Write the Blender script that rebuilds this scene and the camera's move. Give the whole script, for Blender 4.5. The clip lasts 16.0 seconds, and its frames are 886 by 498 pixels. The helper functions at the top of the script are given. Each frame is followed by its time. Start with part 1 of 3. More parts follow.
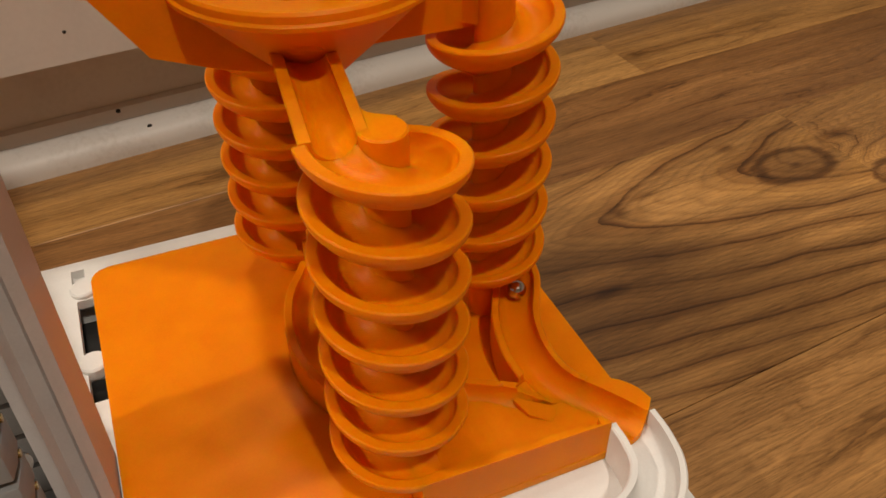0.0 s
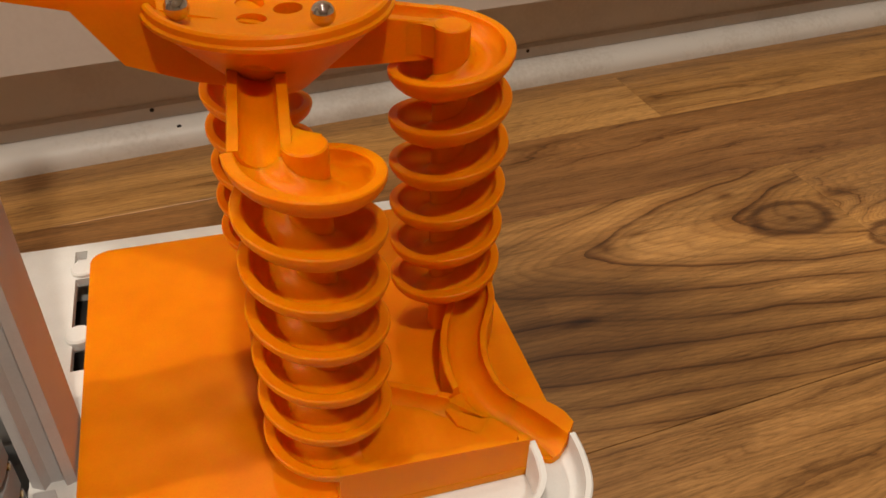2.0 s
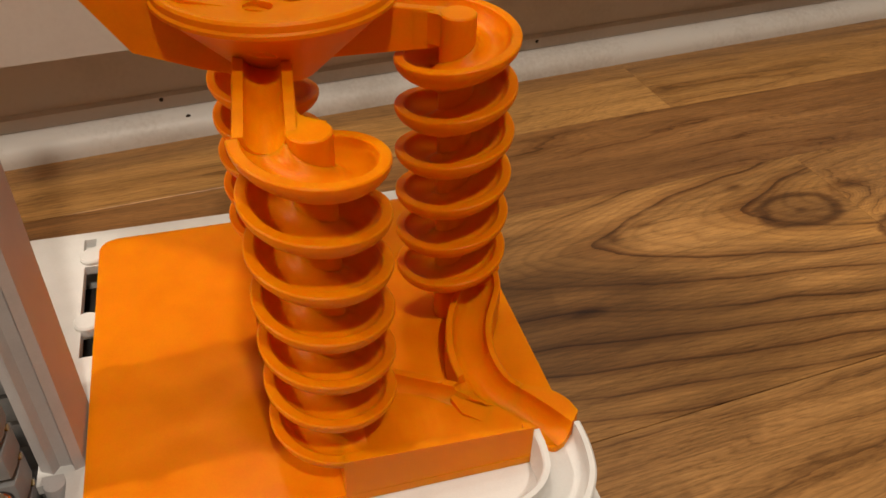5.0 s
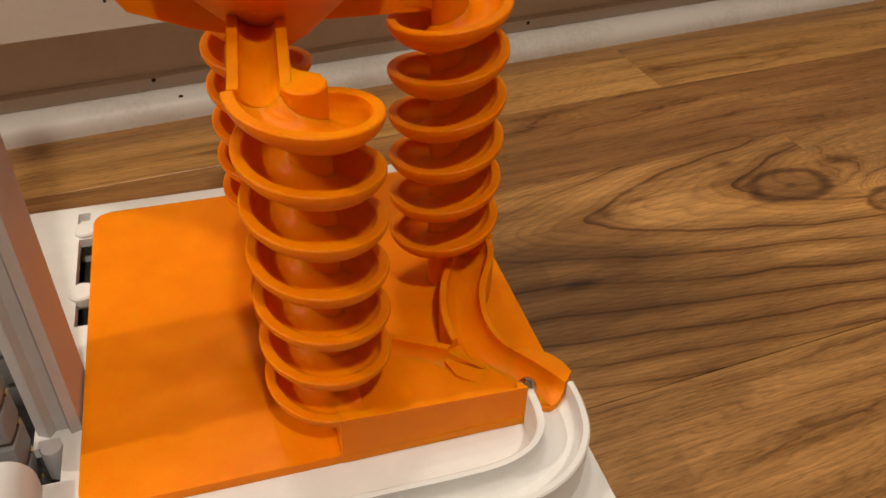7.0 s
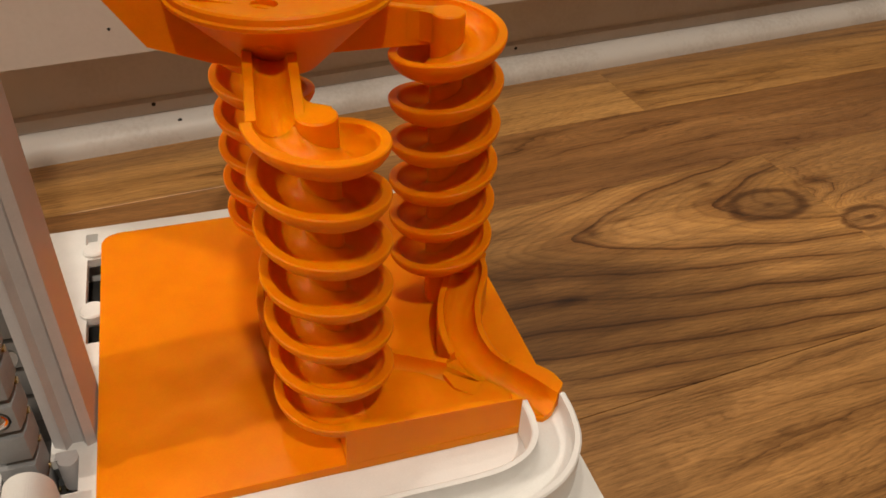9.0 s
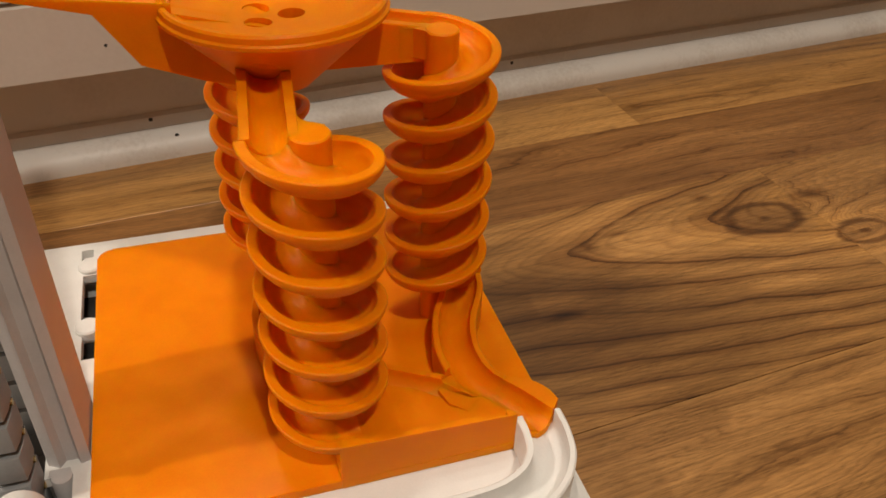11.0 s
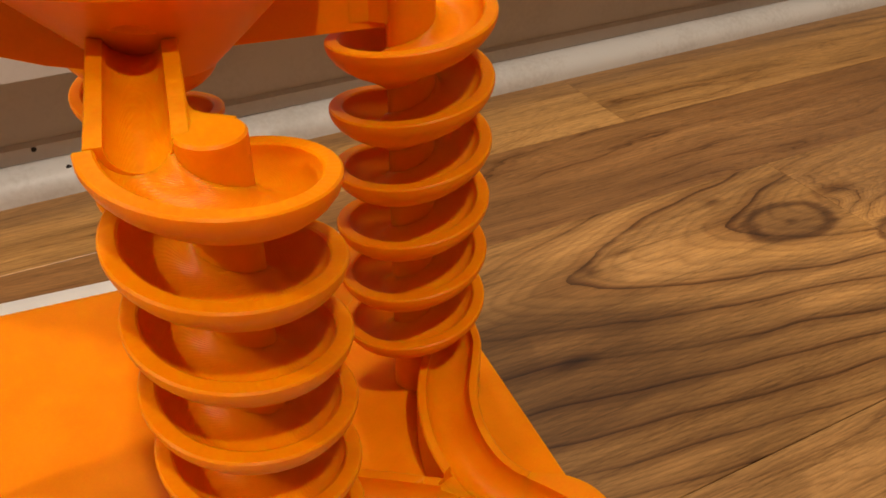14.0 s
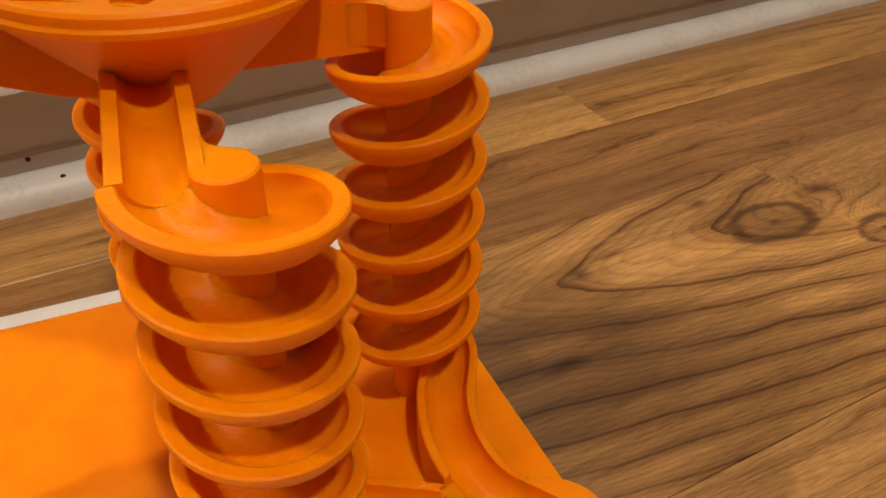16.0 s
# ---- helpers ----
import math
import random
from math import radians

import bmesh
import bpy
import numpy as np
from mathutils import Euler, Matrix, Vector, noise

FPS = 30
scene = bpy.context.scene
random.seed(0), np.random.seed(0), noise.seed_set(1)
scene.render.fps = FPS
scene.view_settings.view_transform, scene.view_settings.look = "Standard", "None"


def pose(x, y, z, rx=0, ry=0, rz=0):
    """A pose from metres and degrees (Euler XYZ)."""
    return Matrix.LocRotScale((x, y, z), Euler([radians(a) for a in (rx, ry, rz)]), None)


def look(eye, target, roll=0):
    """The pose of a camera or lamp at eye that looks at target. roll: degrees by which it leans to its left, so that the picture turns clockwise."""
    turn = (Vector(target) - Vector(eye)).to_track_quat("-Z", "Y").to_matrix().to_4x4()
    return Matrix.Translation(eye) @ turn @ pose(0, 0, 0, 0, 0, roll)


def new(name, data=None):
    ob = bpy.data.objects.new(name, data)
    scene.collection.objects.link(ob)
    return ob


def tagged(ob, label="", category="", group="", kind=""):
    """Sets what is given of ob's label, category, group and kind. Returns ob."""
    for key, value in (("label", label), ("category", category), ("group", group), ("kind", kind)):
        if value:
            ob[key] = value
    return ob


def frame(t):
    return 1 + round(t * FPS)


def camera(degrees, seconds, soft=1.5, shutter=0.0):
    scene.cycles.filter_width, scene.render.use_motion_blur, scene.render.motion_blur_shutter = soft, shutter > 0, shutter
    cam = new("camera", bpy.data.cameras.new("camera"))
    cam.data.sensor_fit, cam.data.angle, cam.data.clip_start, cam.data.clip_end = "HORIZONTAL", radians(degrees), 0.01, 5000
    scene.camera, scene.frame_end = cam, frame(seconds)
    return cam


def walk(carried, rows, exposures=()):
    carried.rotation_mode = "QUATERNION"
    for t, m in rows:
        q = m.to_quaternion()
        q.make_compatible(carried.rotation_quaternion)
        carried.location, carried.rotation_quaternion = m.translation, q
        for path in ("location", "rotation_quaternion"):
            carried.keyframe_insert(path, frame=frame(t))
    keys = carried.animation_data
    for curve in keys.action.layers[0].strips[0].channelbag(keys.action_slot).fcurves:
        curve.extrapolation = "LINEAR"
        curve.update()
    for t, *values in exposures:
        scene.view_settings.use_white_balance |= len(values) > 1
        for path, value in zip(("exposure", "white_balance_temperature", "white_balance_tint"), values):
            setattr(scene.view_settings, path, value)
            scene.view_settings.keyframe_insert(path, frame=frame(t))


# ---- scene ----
cam = camera(56.0, 16.0, soft=1.6)
PATH = [
    (0.0, (-0.0427, -0.1299, 0.2251), (0.0176, 0.0121, 0.0979), -0.21),
    (0.5, (-0.0279, -0.1444, 0.2302), (0.0257, 0.0000, 0.1026), 0.36),
    (1.0, (-0.0190, -0.1532, 0.2309), (0.0309, -0.0055, 0.1057), 1.46),
    (1.5, (-0.0162, -0.1538, 0.2340), (0.0323, -0.0042, 0.1104), 1.90),
    (2.0, (-0.0171, -0.1545, 0.2345), (0.0303, -0.0042, 0.1114), 1.90),
    (2.5, (-0.0176, -0.1543, 0.2349), (0.0285, -0.0040, 0.1113), 1.80),
    (3.0, (-0.0171, -0.1548, 0.2343), (0.0283, -0.0047, 0.1101), 1.74),
    (3.5, (-0.0177, -0.1554, 0.2341), (0.0274, -0.0056, 0.1095), 1.73),
    (4.0, (-0.0171, -0.1558, 0.2340), (0.0274, -0.0058, 0.1094), 1.58),
    (6.5, (-0.0158, -0.1566, 0.2339), (0.0298, -0.0069, 0.1093), 1.62),
    (7.0, (-0.0184, -0.1636, 0.2272), (0.0280, -0.0145, 0.1023), 1.66),
    (7.5, (-0.0256, -0.1718, 0.2267), (0.0234, -0.0237, 0.1015), 1.93),
    (8.0, (-0.0256, -0.1728, 0.2320), (0.0242, -0.0242, 0.1076), 2.01),
    (8.5, (-0.0262, -0.1724, 0.2343), (0.0241, -0.0228, 0.1114), 2.24),
    (9.0, (-0.0258, -0.1726, 0.2362), (0.0249, -0.0221, 0.1147), 2.27),
    (9.5, (-0.0254, -0.1729, 0.2366), (0.0256, -0.0213, 0.1165), 2.29),
    (12.0, (-0.0241, -0.1724, 0.2379), (0.0282, -0.0203, 0.1190), 1.83),
    (12.5, (-0.0228, -0.1723, 0.2294), (0.0313, -0.0203, 0.1111), 1.36),
    (13.0, (-0.0018, -0.1410, 0.1992), (0.0559, 0.0106, 0.0822), 0.93),
    (13.5, (-0.0026, -0.1131, 0.1909), (0.0587, 0.0379, 0.0750), 0.71),
    (14.0, (-0.0106, -0.1053, 0.1945), (0.0539, 0.0451, 0.0795), 0.82),
    (14.5, (-0.0138, -0.1041, 0.1973), (0.0535, 0.0461, 0.0837), 0.73),
    (15.0, (-0.0135, -0.1037, 0.1998), (0.0546, 0.0458, 0.0857), 0.99),
    (15.5, (-0.0141, -0.1045, 0.2012), (0.0542, 0.0445, 0.0865), 0.97),
    (16.0, (-0.0141, -0.1064, 0.2017), (0.0532, 0.0419, 0.0855), 0.80),
]
walk(cam, [(t, look(eye, target, roll)) for t, eye, target, roll in PATH], [(0.0, -0.14), (0.8, -0.04), (12.4, -0.04), (13.6, 0.22), (16.0, 0.22)])

# ---- light: recessed ceiling lamps of a kitchen at night ----
world = bpy.data.worlds.new("room_dim")
world.use_nodes = True
world.node_tree.nodes["Background"].inputs[0].default_value = (1.0, 0.86, 0.7, 1)
world.node_tree.nodes["Background"].inputs[1].default_value = 0.05
scene.world = world
CEILING = 2.4
# x, y, z, watts of the lamps over the floor and of the ones hanging above the cabinet
LAMP_SPOTS = [(0.12, -1.25, 2.365, 31.0), (-2.20, -0.12, 2.365, 47.0), (0.16, 0.02, 1.90, 2.4), (-0.06, 0.36, 1.90, 4.6), (0.10, 0.78, 1.90, 5.0)]
for lx, ly, lz, watts in LAMP_SPOTS:
    lamp = bpy.data.lights.new("lamp_light", "AREA")
    lamp.shape, lamp.size, lamp.energy, lamp.color = "DISK", 0.12, watts, (1.0, 0.90, 0.76)
    ob = new("lamp_light", lamp)
    ob.location = (lx, ly, lz)


# ---- materials ----
def material(name, colour, rough=0.5, metal=0.0):
    m = bpy.data.materials.new(name)
    m.use_nodes = True
    b = m.node_tree.nodes["Principled BSDF"]
    b.inputs["Base Color"].default_value = (*colour, 1)
    b.inputs["Roughness"].default_value = rough
    b.inputs["Metallic"].default_value = metal
    return m


def node(m, kind, **values):
    n = m.node_tree.nodes.new(kind)
    for key, value in values.items():
        n.inputs[key].default_value = value
    return n


def join(m, a, b):
    m.node_tree.links.new(a, b)


def math_node(m, op, a, b=None):
    n = m.node_tree.nodes.new("ShaderNodeMath")
    n.operation = op
    for k, v in enumerate((a, b)):
        if v is None:
            continue
        if isinstance(v, (int, float)):
            n.inputs[k].default_value = v
        else:
            join(m, v, n.inputs[k])
    return n.outputs[0]


def ramp(m, fac, stops):
    r = m.node_tree.nodes.new("ShaderNodeValToRGB")
    while len(r.color_ramp.elements) < len(stops):
        r.color_ramp.elements.new(0.5)
    for e, (p, c) in zip(r.color_ramp.elements, stops):
        e.position, e.color = p, (*c, 1)
    join(m, fac, r.inputs[0])
    return r.outputs[0]


def printed_plastic(name, colour, dark, rough, layer=0.0002, relief=0.34, flesh=0.0):
    """Fused-filament plastic: fine horizontal layers, blotchy sheen, small specks."""
    m = material(name, colour, rough)
    b = m.node_tree.nodes["Principled BSDF"]
    geo = m.node_tree.nodes.new("ShaderNodeNewGeometry")
    sep = m.node_tree.nodes.new("ShaderNodeSeparateXYZ")
    join(m, geo.outputs["Position"], sep.inputs[0])
    cloud = node(m, "ShaderNodeTexNoise", Scale=90.0, Detail=4.0)
    join(m, geo.outputs["Position"], cloud.inputs["Vector"])
    grit = node(m, "ShaderNodeTexNoise", Scale=1400.0, Detail=2.0)
    join(m, geo.outputs["Position"], grit.inputs["Vector"])
    mixed = math_node(m, "ADD", math_node(m, "MULTIPLY", cloud.outputs[0], 0.7), math_node(m, "MULTIPLY", grit.outputs[0], 0.3))
    join(m, ramp(m, mixed, [(0.3, dark), (0.65, colour)]), b.inputs["Base Color"])
    join(m, math_node(m, "ADD", math_node(m, "MULTIPLY", cloud.outputs[0], 0.25), rough - 0.12), b.inputs["Roughness"])
    wobble = math_node(m, "ADD", sep.outputs[2], math_node(m, "MULTIPLY", cloud.outputs[0], layer * 0.6))
    wave = math_node(m, "SINE", math_node(m, "MULTIPLY", wobble, 2 * math.pi / layer))
    high = math_node(m, "ADD", math_node(m, "MULTIPLY", wave, 0.5), math_node(m, "MULTIPLY", grit.outputs[0], 1.2))
    bump = node(m, "ShaderNodeBump", Strength=relief, Distance=0.00006)
    join(m, high, bump.inputs["Height"])
    join(m, bump.outputs[0], b.inputs["Normal"])
    b.inputs["Specular IOR Level"].default_value = 0.12
    if flesh:
        b.inputs["Subsurface Weight"].default_value = flesh
        b.inputs["Subsurface Radius"].default_value = (0.004, 0.0016, 0.0003)
        b.inputs["Subsurface Scale"].default_value = 1.0
    return m


ORANGE = printed_plastic("orange_plastic", (0.88, 0.250, 0.0006), (0.80, 0.206, 0.0005), 0.36, flesh=0.6)
WHITE = printed_plastic("white_plastic", (0.76, 0.75, 0.73), (0.69, 0.68, 0.66), 0.42)
GREY = printed_plastic("grey_plastic", (0.30, 0.31, 0.32), (0.24, 0.25, 0.26), 0.40)
PALE = printed_plastic("pale_silver_plastic", (0.56, 0.54, 0.54), (0.48, 0.46, 0.46), 0.34)
STEEL = material("polished_steel", (0.62, 0.60, 0.58), 0.07, 1.0)
BRASS = material("brass", (0.65, 0.45, 0.18), 0.25, 1.0)
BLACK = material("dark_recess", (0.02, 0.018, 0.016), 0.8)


def painted(name, colour, rough, dirt):
    m = material(name, colour, rough)
    b = m.node_tree.nodes["Principled BSDF"]
    geo = m.node_tree.nodes.new("ShaderNodeNewGeometry")
    big = node(m, "ShaderNodeTexNoise", Scale=14.0, Detail=6.0, Roughness=0.65)
    join(m, geo.outputs["Position"], big.inputs["Vector"])
    fine = node(m, "ShaderNodeTexNoise", Scale=420.0, Detail=3.0)
    join(m, geo.outputs["Position"], fine.inputs["Vector"])
    mix = math_node(m, "ADD", math_node(m, "MULTIPLY", big.outputs[0], 0.75), math_node(m, "MULTIPLY", fine.outputs[0], 0.25))
    join(m, ramp(m, mix, [(0.28, dirt), (0.52, colour)]), b.inputs["Base Color"])
    bump = node(m, "ShaderNodeBump", Strength=0.25, Distance=0.0004)
    join(m, mix, bump.inputs["Height"])
    join(m, bump.outputs[0], b.inputs["Normal"])
    return m


SHOE = painted("white_trim_paint", (0.80, 0.78, 0.75), 0.45, (0.58, 0.54, 0.49))
# darker and browner than the cabinet paint: the recess's shade is in this colour
SHADED_KICK = painted("kick_board_paint", (0.60, 0.54, 0.48), 0.6, (0.50, 0.44, 0.38))
CABINET = painted("cabinet_paint", (0.69, 0.64, 0.59), 0.45, (0.63, 0.58, 0.53))
ROOM = painted("room_wall_paint", (0.62, 0.55, 0.46), 0.8, (0.56, 0.50, 0.42))
CEIL = painted("ceiling_paint", (0.75, 0.71, 0.65), 0.9, (0.70, 0.66, 0.60))

PLANK_TURN = math.radians(4.9)
# how far the dark growth lines come and go along a board: plain boards, figured board
FAINT = {False: [(0.36, (0.08, 0.08, 0.08)), (0.66, (0.85, 0.85, 0.85))], True: [(0.32, (0.4, 0.4, 0.4)), (0.5, (1, 1, 1))]}


def laminate(name, dark, middle, light, figured=False):
    """Walnut-look laminate: long wavering figure round a few knots, fine pores, slight gloss."""
    dark, middle, light = (tuple(1.12 * c for c in tone) for tone in (dark, middle, light))
    m = material(name, middle, 0.38)
    b = m.node_tree.nodes["Principled BSDF"]
    geo = m.node_tree.nodes.new("ShaderNodeNewGeometry")
    rot = m.node_tree.nodes.new("ShaderNodeVectorRotate")
    rot.rotation_type = "Z_AXIS"
    rot.inputs["Angle"].default_value = -PLANK_TURN
    join(m, geo.outputs["Position"], rot.inputs["Vector"])
    sep = m.node_tree.nodes.new("ShaderNodeSeparateXYZ")
    join(m, rot.outputs[0], sep.inputs[0])
    u, v = sep.outputs[0], sep.outputs[1]
    info = m.node_tree.nodes.new("ShaderNodeObjectInfo")

    def stretched(su, sv, detail, rough=0.55):
        c = m.node_tree.nodes.new("ShaderNodeCombineXYZ")
        join(m, math_node(m, "ADD", math_node(m, "MULTIPLY", u, su), math_node(m, "MULTIPLY", info.outputs["Random"], 7.0)), c.inputs[0])
        join(m, math_node(m, "MULTIPLY", v, sv), c.inputs[1])
        n = node(m, "ShaderNodeTexNoise", Scale=1.0, Detail=detail, Roughness=rough)
        join(m, c.outputs[0], n.inputs["Vector"])
        return n.outputs[0]

    swell = stretched(2.2, 12.0, 2.0)
    waver = stretched(9.0, 60.0, 4.0)
    figure = math_node(m, "ADD", math_node(m, "MULTIPLY", v, 78.0), math_node(m, "MULTIPLY", swell, 7.0))
    figure = math_node(m, "ADD", figure, math_node(m, "MULTIPLY", waver, 1.9))
    c, s = math.cos(-PLANK_TURN), math.sin(-PLANK_TURN)
    for kx, ky, wide, deep, high in KNOTS:
        ku, kv = c * kx - s * ky, s * kx + c * ky
        du = math_node(m, "DIVIDE", math_node(m, "SUBTRACT", u, ku), wide)
        dv = math_node(m, "DIVIDE", math_node(m, "SUBTRACT", v, kv), deep)
        far = math_node(m, "ADD", math_node(m, "MULTIPLY", du, du), math_node(m, "MULTIPLY", dv, dv))
        bell = math_node(m, "EXPONENT", math_node(m, "MULTIPLY", far, -1.0))
        figure = math_node(m, "ADD", figure, math_node(m, "MULTIPLY", bell, high))
    if figured:
        # one flat-sawn face: pointed arches that open along the board and straighten towards its edges
        off = math_node(m, "ABSOLUTE", math_node(m, "ADD", math_node(m, "SUBTRACT", v, 0.097), math_node(m, "MULTIPLY", math_node(m, "SUBTRACT", swell, 0.5), 0.018)))
        arch = math_node(m, "MULTIPLY", math_node(m, "POWER", off, 1.5), -205.0)
        figure = math_node(m, "ADD", math_node(m, "MULTIPLY", math_node(m, "SUBTRACT", u, 0.143), 13.5), arch)
        figure = math_node(m, "ADD", figure, math_node(m, "MULTIPLY", math_node(m, "SUBTRACT", waver, 0.5), 0.22))
        figure = math_node(m, "ADD", figure, math_node(m, "MULTIPLY", math_node(m, "SUBTRACT", stretched(11.0, 26.0, 2.0), 0.5), 0.9))
    rings = math_node(m, "FRACT", figure)
    fine = math_node(m, "FRACT", math_node(m, "MULTIPLY", figure, 6.0))
    ripple = ramp(m, fine, [(0.0, (0.80, 0.77, 0.74)), (0.3, (1.0, 1.0, 1.0)), (0.75, (1.07, 1.07, 1.06)), (1.0, (0.84, 0.81, 0.78))])
    eyes = []
    for kx, ky, wide, deep in EYES:
        ku, kv = c * kx - s * ky, s * kx + c * ky
        du = math_node(m, "DIVIDE", math_node(m, "SUBTRACT", u, ku), wide)
        dv = math_node(m, "DIVIDE", math_node(m, "SUBTRACT", v, kv), deep)
        far = math_node(m, "SQRT", math_node(m, "ADD", math_node(m, "MULTIPLY", du, du), math_node(m, "MULTIPLY", dv, dv)))
        far = math_node(m, "ADD", far, math_node(m, "MULTIPLY", math_node(m, "SUBTRACT", waver, 0.5), 0.9))
        eyes.append(ramp(m, math_node(m, "MULTIPLY", far, 0.4), [(0.0, (0.34, 0.27, 0.22)), (0.05, (0.5, 0.42, 0.36)), (0.11, (0.95, 0.93, 0.9)), (0.29, (0.98, 0.95, 0.92)), (0.37, (0.42, 0.35, 0.29)), (0.42, (0.55, 0.48, 0.42)), (0.48, (1.25, 1.25, 1.2)), (0.62, (1.2, 1.2, 1.12)), (0.95, (1.0, 1.0, 1.0))]))
    for kx, ky, wide, deep in PINS:
        ku, kv = c * kx - s * ky, s * kx + c * ky
        du = math_node(m, "DIVIDE", math_node(m, "SUBTRACT", u, ku), wide)
        dv = math_node(m, "DIVIDE", math_node(m, "SUBTRACT", v, kv), deep)
        far = math_node(m, "SQRT", math_node(m, "ADD", math_node(m, "MULTIPLY", du, du), math_node(m, "MULTIPLY", dv, dv)))
        far = math_node(m, "ADD", far, math_node(m, "MULTIPLY", math_node(m, "SUBTRACT", waver, 0.5), 1.6))
        eyes.append(ramp(m, far, [(0.0, (0.40, 0.34, 0.29)), (0.35, (0.60, 0.54, 0.48)), (1.0, (1.0, 1.0, 1.0))]))
    faint = stretched(9.0, 30.0, 3.0)
    fibre = stretched(18.0, 900.0, 4.0, 0.7)
    streak = stretched(6.0, 160.0, 5.0, 0.7)
    pores = stretched(140.0, 1700.0, 3.0, 0.75)
    tone = stretched(5.0, 16.0, 4.0)
    tone = math_node(m, "ADD", math_node(m, "MULTIPLY", tone, 0.75), math_node(m, "ADD", math_node(m, "MULTIPLY", info.outputs["Random"], 0.12), 0.07))
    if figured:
        # tone drops in one soft oval at u 0.112, v 0.068
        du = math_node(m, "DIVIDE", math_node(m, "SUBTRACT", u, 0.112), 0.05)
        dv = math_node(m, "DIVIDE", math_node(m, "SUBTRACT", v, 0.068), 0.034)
        dark_oval = math_node(m, "EXPONENT", math_node(m, "MULTIPLY", math_node(m, "ADD", math_node(m, "MULTIPLY", du, du), math_node(m, "MULTIPLY", dv, dv)), -1.0))
        tone = math_node(m, "SUBTRACT", tone, math_node(m, "MULTIPLY", dark_oval, 0.33))
    base = ramp(m, tone, [(0.30, dark), (0.5, middle), (0.74, light)])
    line = ramp(m, rings, [(0.0, (0.20, 0.14, 0.10)), (0.04, (0.38, 0.30, 0.24)), (0.12, (0.74, 0.70, 0.66)), (0.35, (0.98, 0.97, 0.95)), (0.65, (1.14, 1.14, 1.11)), (0.95, (0.68, 0.61, 0.55))])
    grain = ramp(m, math_node(m, "ADD", math_node(m, "MULTIPLY", pores, 0.34), math_node(m, "ADD", math_node(m, "MULTIPLY", fibre, 0.28), math_node(m, "MULTIPLY", streak, 0.38))), [(0.36, (0.40, 0.35, 0.30)), (0.5, (0.98, 0.97, 0.95)), (0.64, (1.40, 1.38, 1.30))])
    out = base
    for layer, weight in ((line, ramp(m, faint, FAINT[figured])), (ripple, None), (grain, None), *((e, None) for e in eyes)):
        mix = m.node_tree.nodes.new("ShaderNodeMix")
        mix.data_type, mix.blend_type = "RGBA", "MULTIPLY"
        mix.inputs[0].default_value = 1.0
        if weight:
            join(m, weight, mix.inputs[0])
        join(m, out, mix.inputs[6])
        join(m, layer, mix.inputs[7])
        out = mix.outputs[2]
    join(m, out, b.inputs["Base Color"])
    join(m, math_node(m, "ADD", math_node(m, "MULTIPLY", streak, 0.2), 0.28), b.inputs["Roughness"])
    bump = node(m, "ShaderNodeBump", Strength=0.12, Distance=0.0003)
    join(m, fibre, bump.inputs["Height"])
    join(m, bump.outputs[0], b.inputs["Normal"])
    return m


# knots in the floor: place in metres, half length, half width, strength
EYES = [(0.2455, 0.1130, 0.0220, 0.0125), (0.290, 0.090, 0.016, 0.009)]
# dark pin knots without a ring
PINS = [(0.2235, 0.1385, 0.0085, 0.0060), (0.1454, 0.114, 0.007, 0.0045), (0.1145, 0.071, 0.010, 0.0035), (0.2829, 0.1264, 0.016, 0.006), (0.165, 0.120, 0.013, 0.003)]
KNOTS = [(0.2435, 0.1126, 0.040, 0.015, 3.6), (0.222, 0.1374, 0.010, 0.006, 1.3), (0.283, 0.090, 0.022, 0.010, 2.2), (0.185, 0.098, 0.075, 0.030, 2.6), (0.165, 0.062, 0.06, 0.012, -1.6)]
LAMINATE = laminate("walnut_laminate", (0.149, 0.071, 0.023), (0.268, 0.136, 0.044), (0.399, 0.214, 0.075))
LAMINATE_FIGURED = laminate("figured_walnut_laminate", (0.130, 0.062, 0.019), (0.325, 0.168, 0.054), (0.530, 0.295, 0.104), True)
LAMINATE_RED = laminate("reddish_walnut_laminate", (0.131, 0.059, 0.019), (0.226, 0.107, 0.036), (0.326, 0.165, 0.058))
LAMINATE_PALE = laminate("golden_walnut_laminate", (0.250, 0.125, 0.037), (0.370, 0.195, 0.063), (0.460, 0.253, 0.084))


# ---- building helpers: shapes are given in millimetres ----
MM = 0.001


def shape(bm, smooth=35):
    for v in bm.verts:
        v.co *= MM
    bmesh.ops.recalc_face_normals(bm, faces=bm.faces)
    data = bpy.data.meshes.new("shape")
    for f in bm.faces:
        f.smooth = smooth > 0
    for e in bm.edges:
        if len(e.link_faces) == 2 and e.calc_face_angle(0) > math.radians(smooth):
            e.smooth = False
    bm.to_mesh(data)
    bm.free()
    return data


def part(name, bm, mat, parent=None, label="", smooth=35):
    data = shape(bm, smooth)
    data.name = name
    data.materials.append(mat)
    ob = new(name, data)
    if parent:
        ob.parent = parent
    return tagged(ob, label)


def thing(name, label, category, group="", kind="", at=(0, 0, 0)):
    ob = new(name)
    ob.empty_display_size = 0.01
    ob.location = Vector(at) * MM
    return tagged(ob, label, category, group, kind)


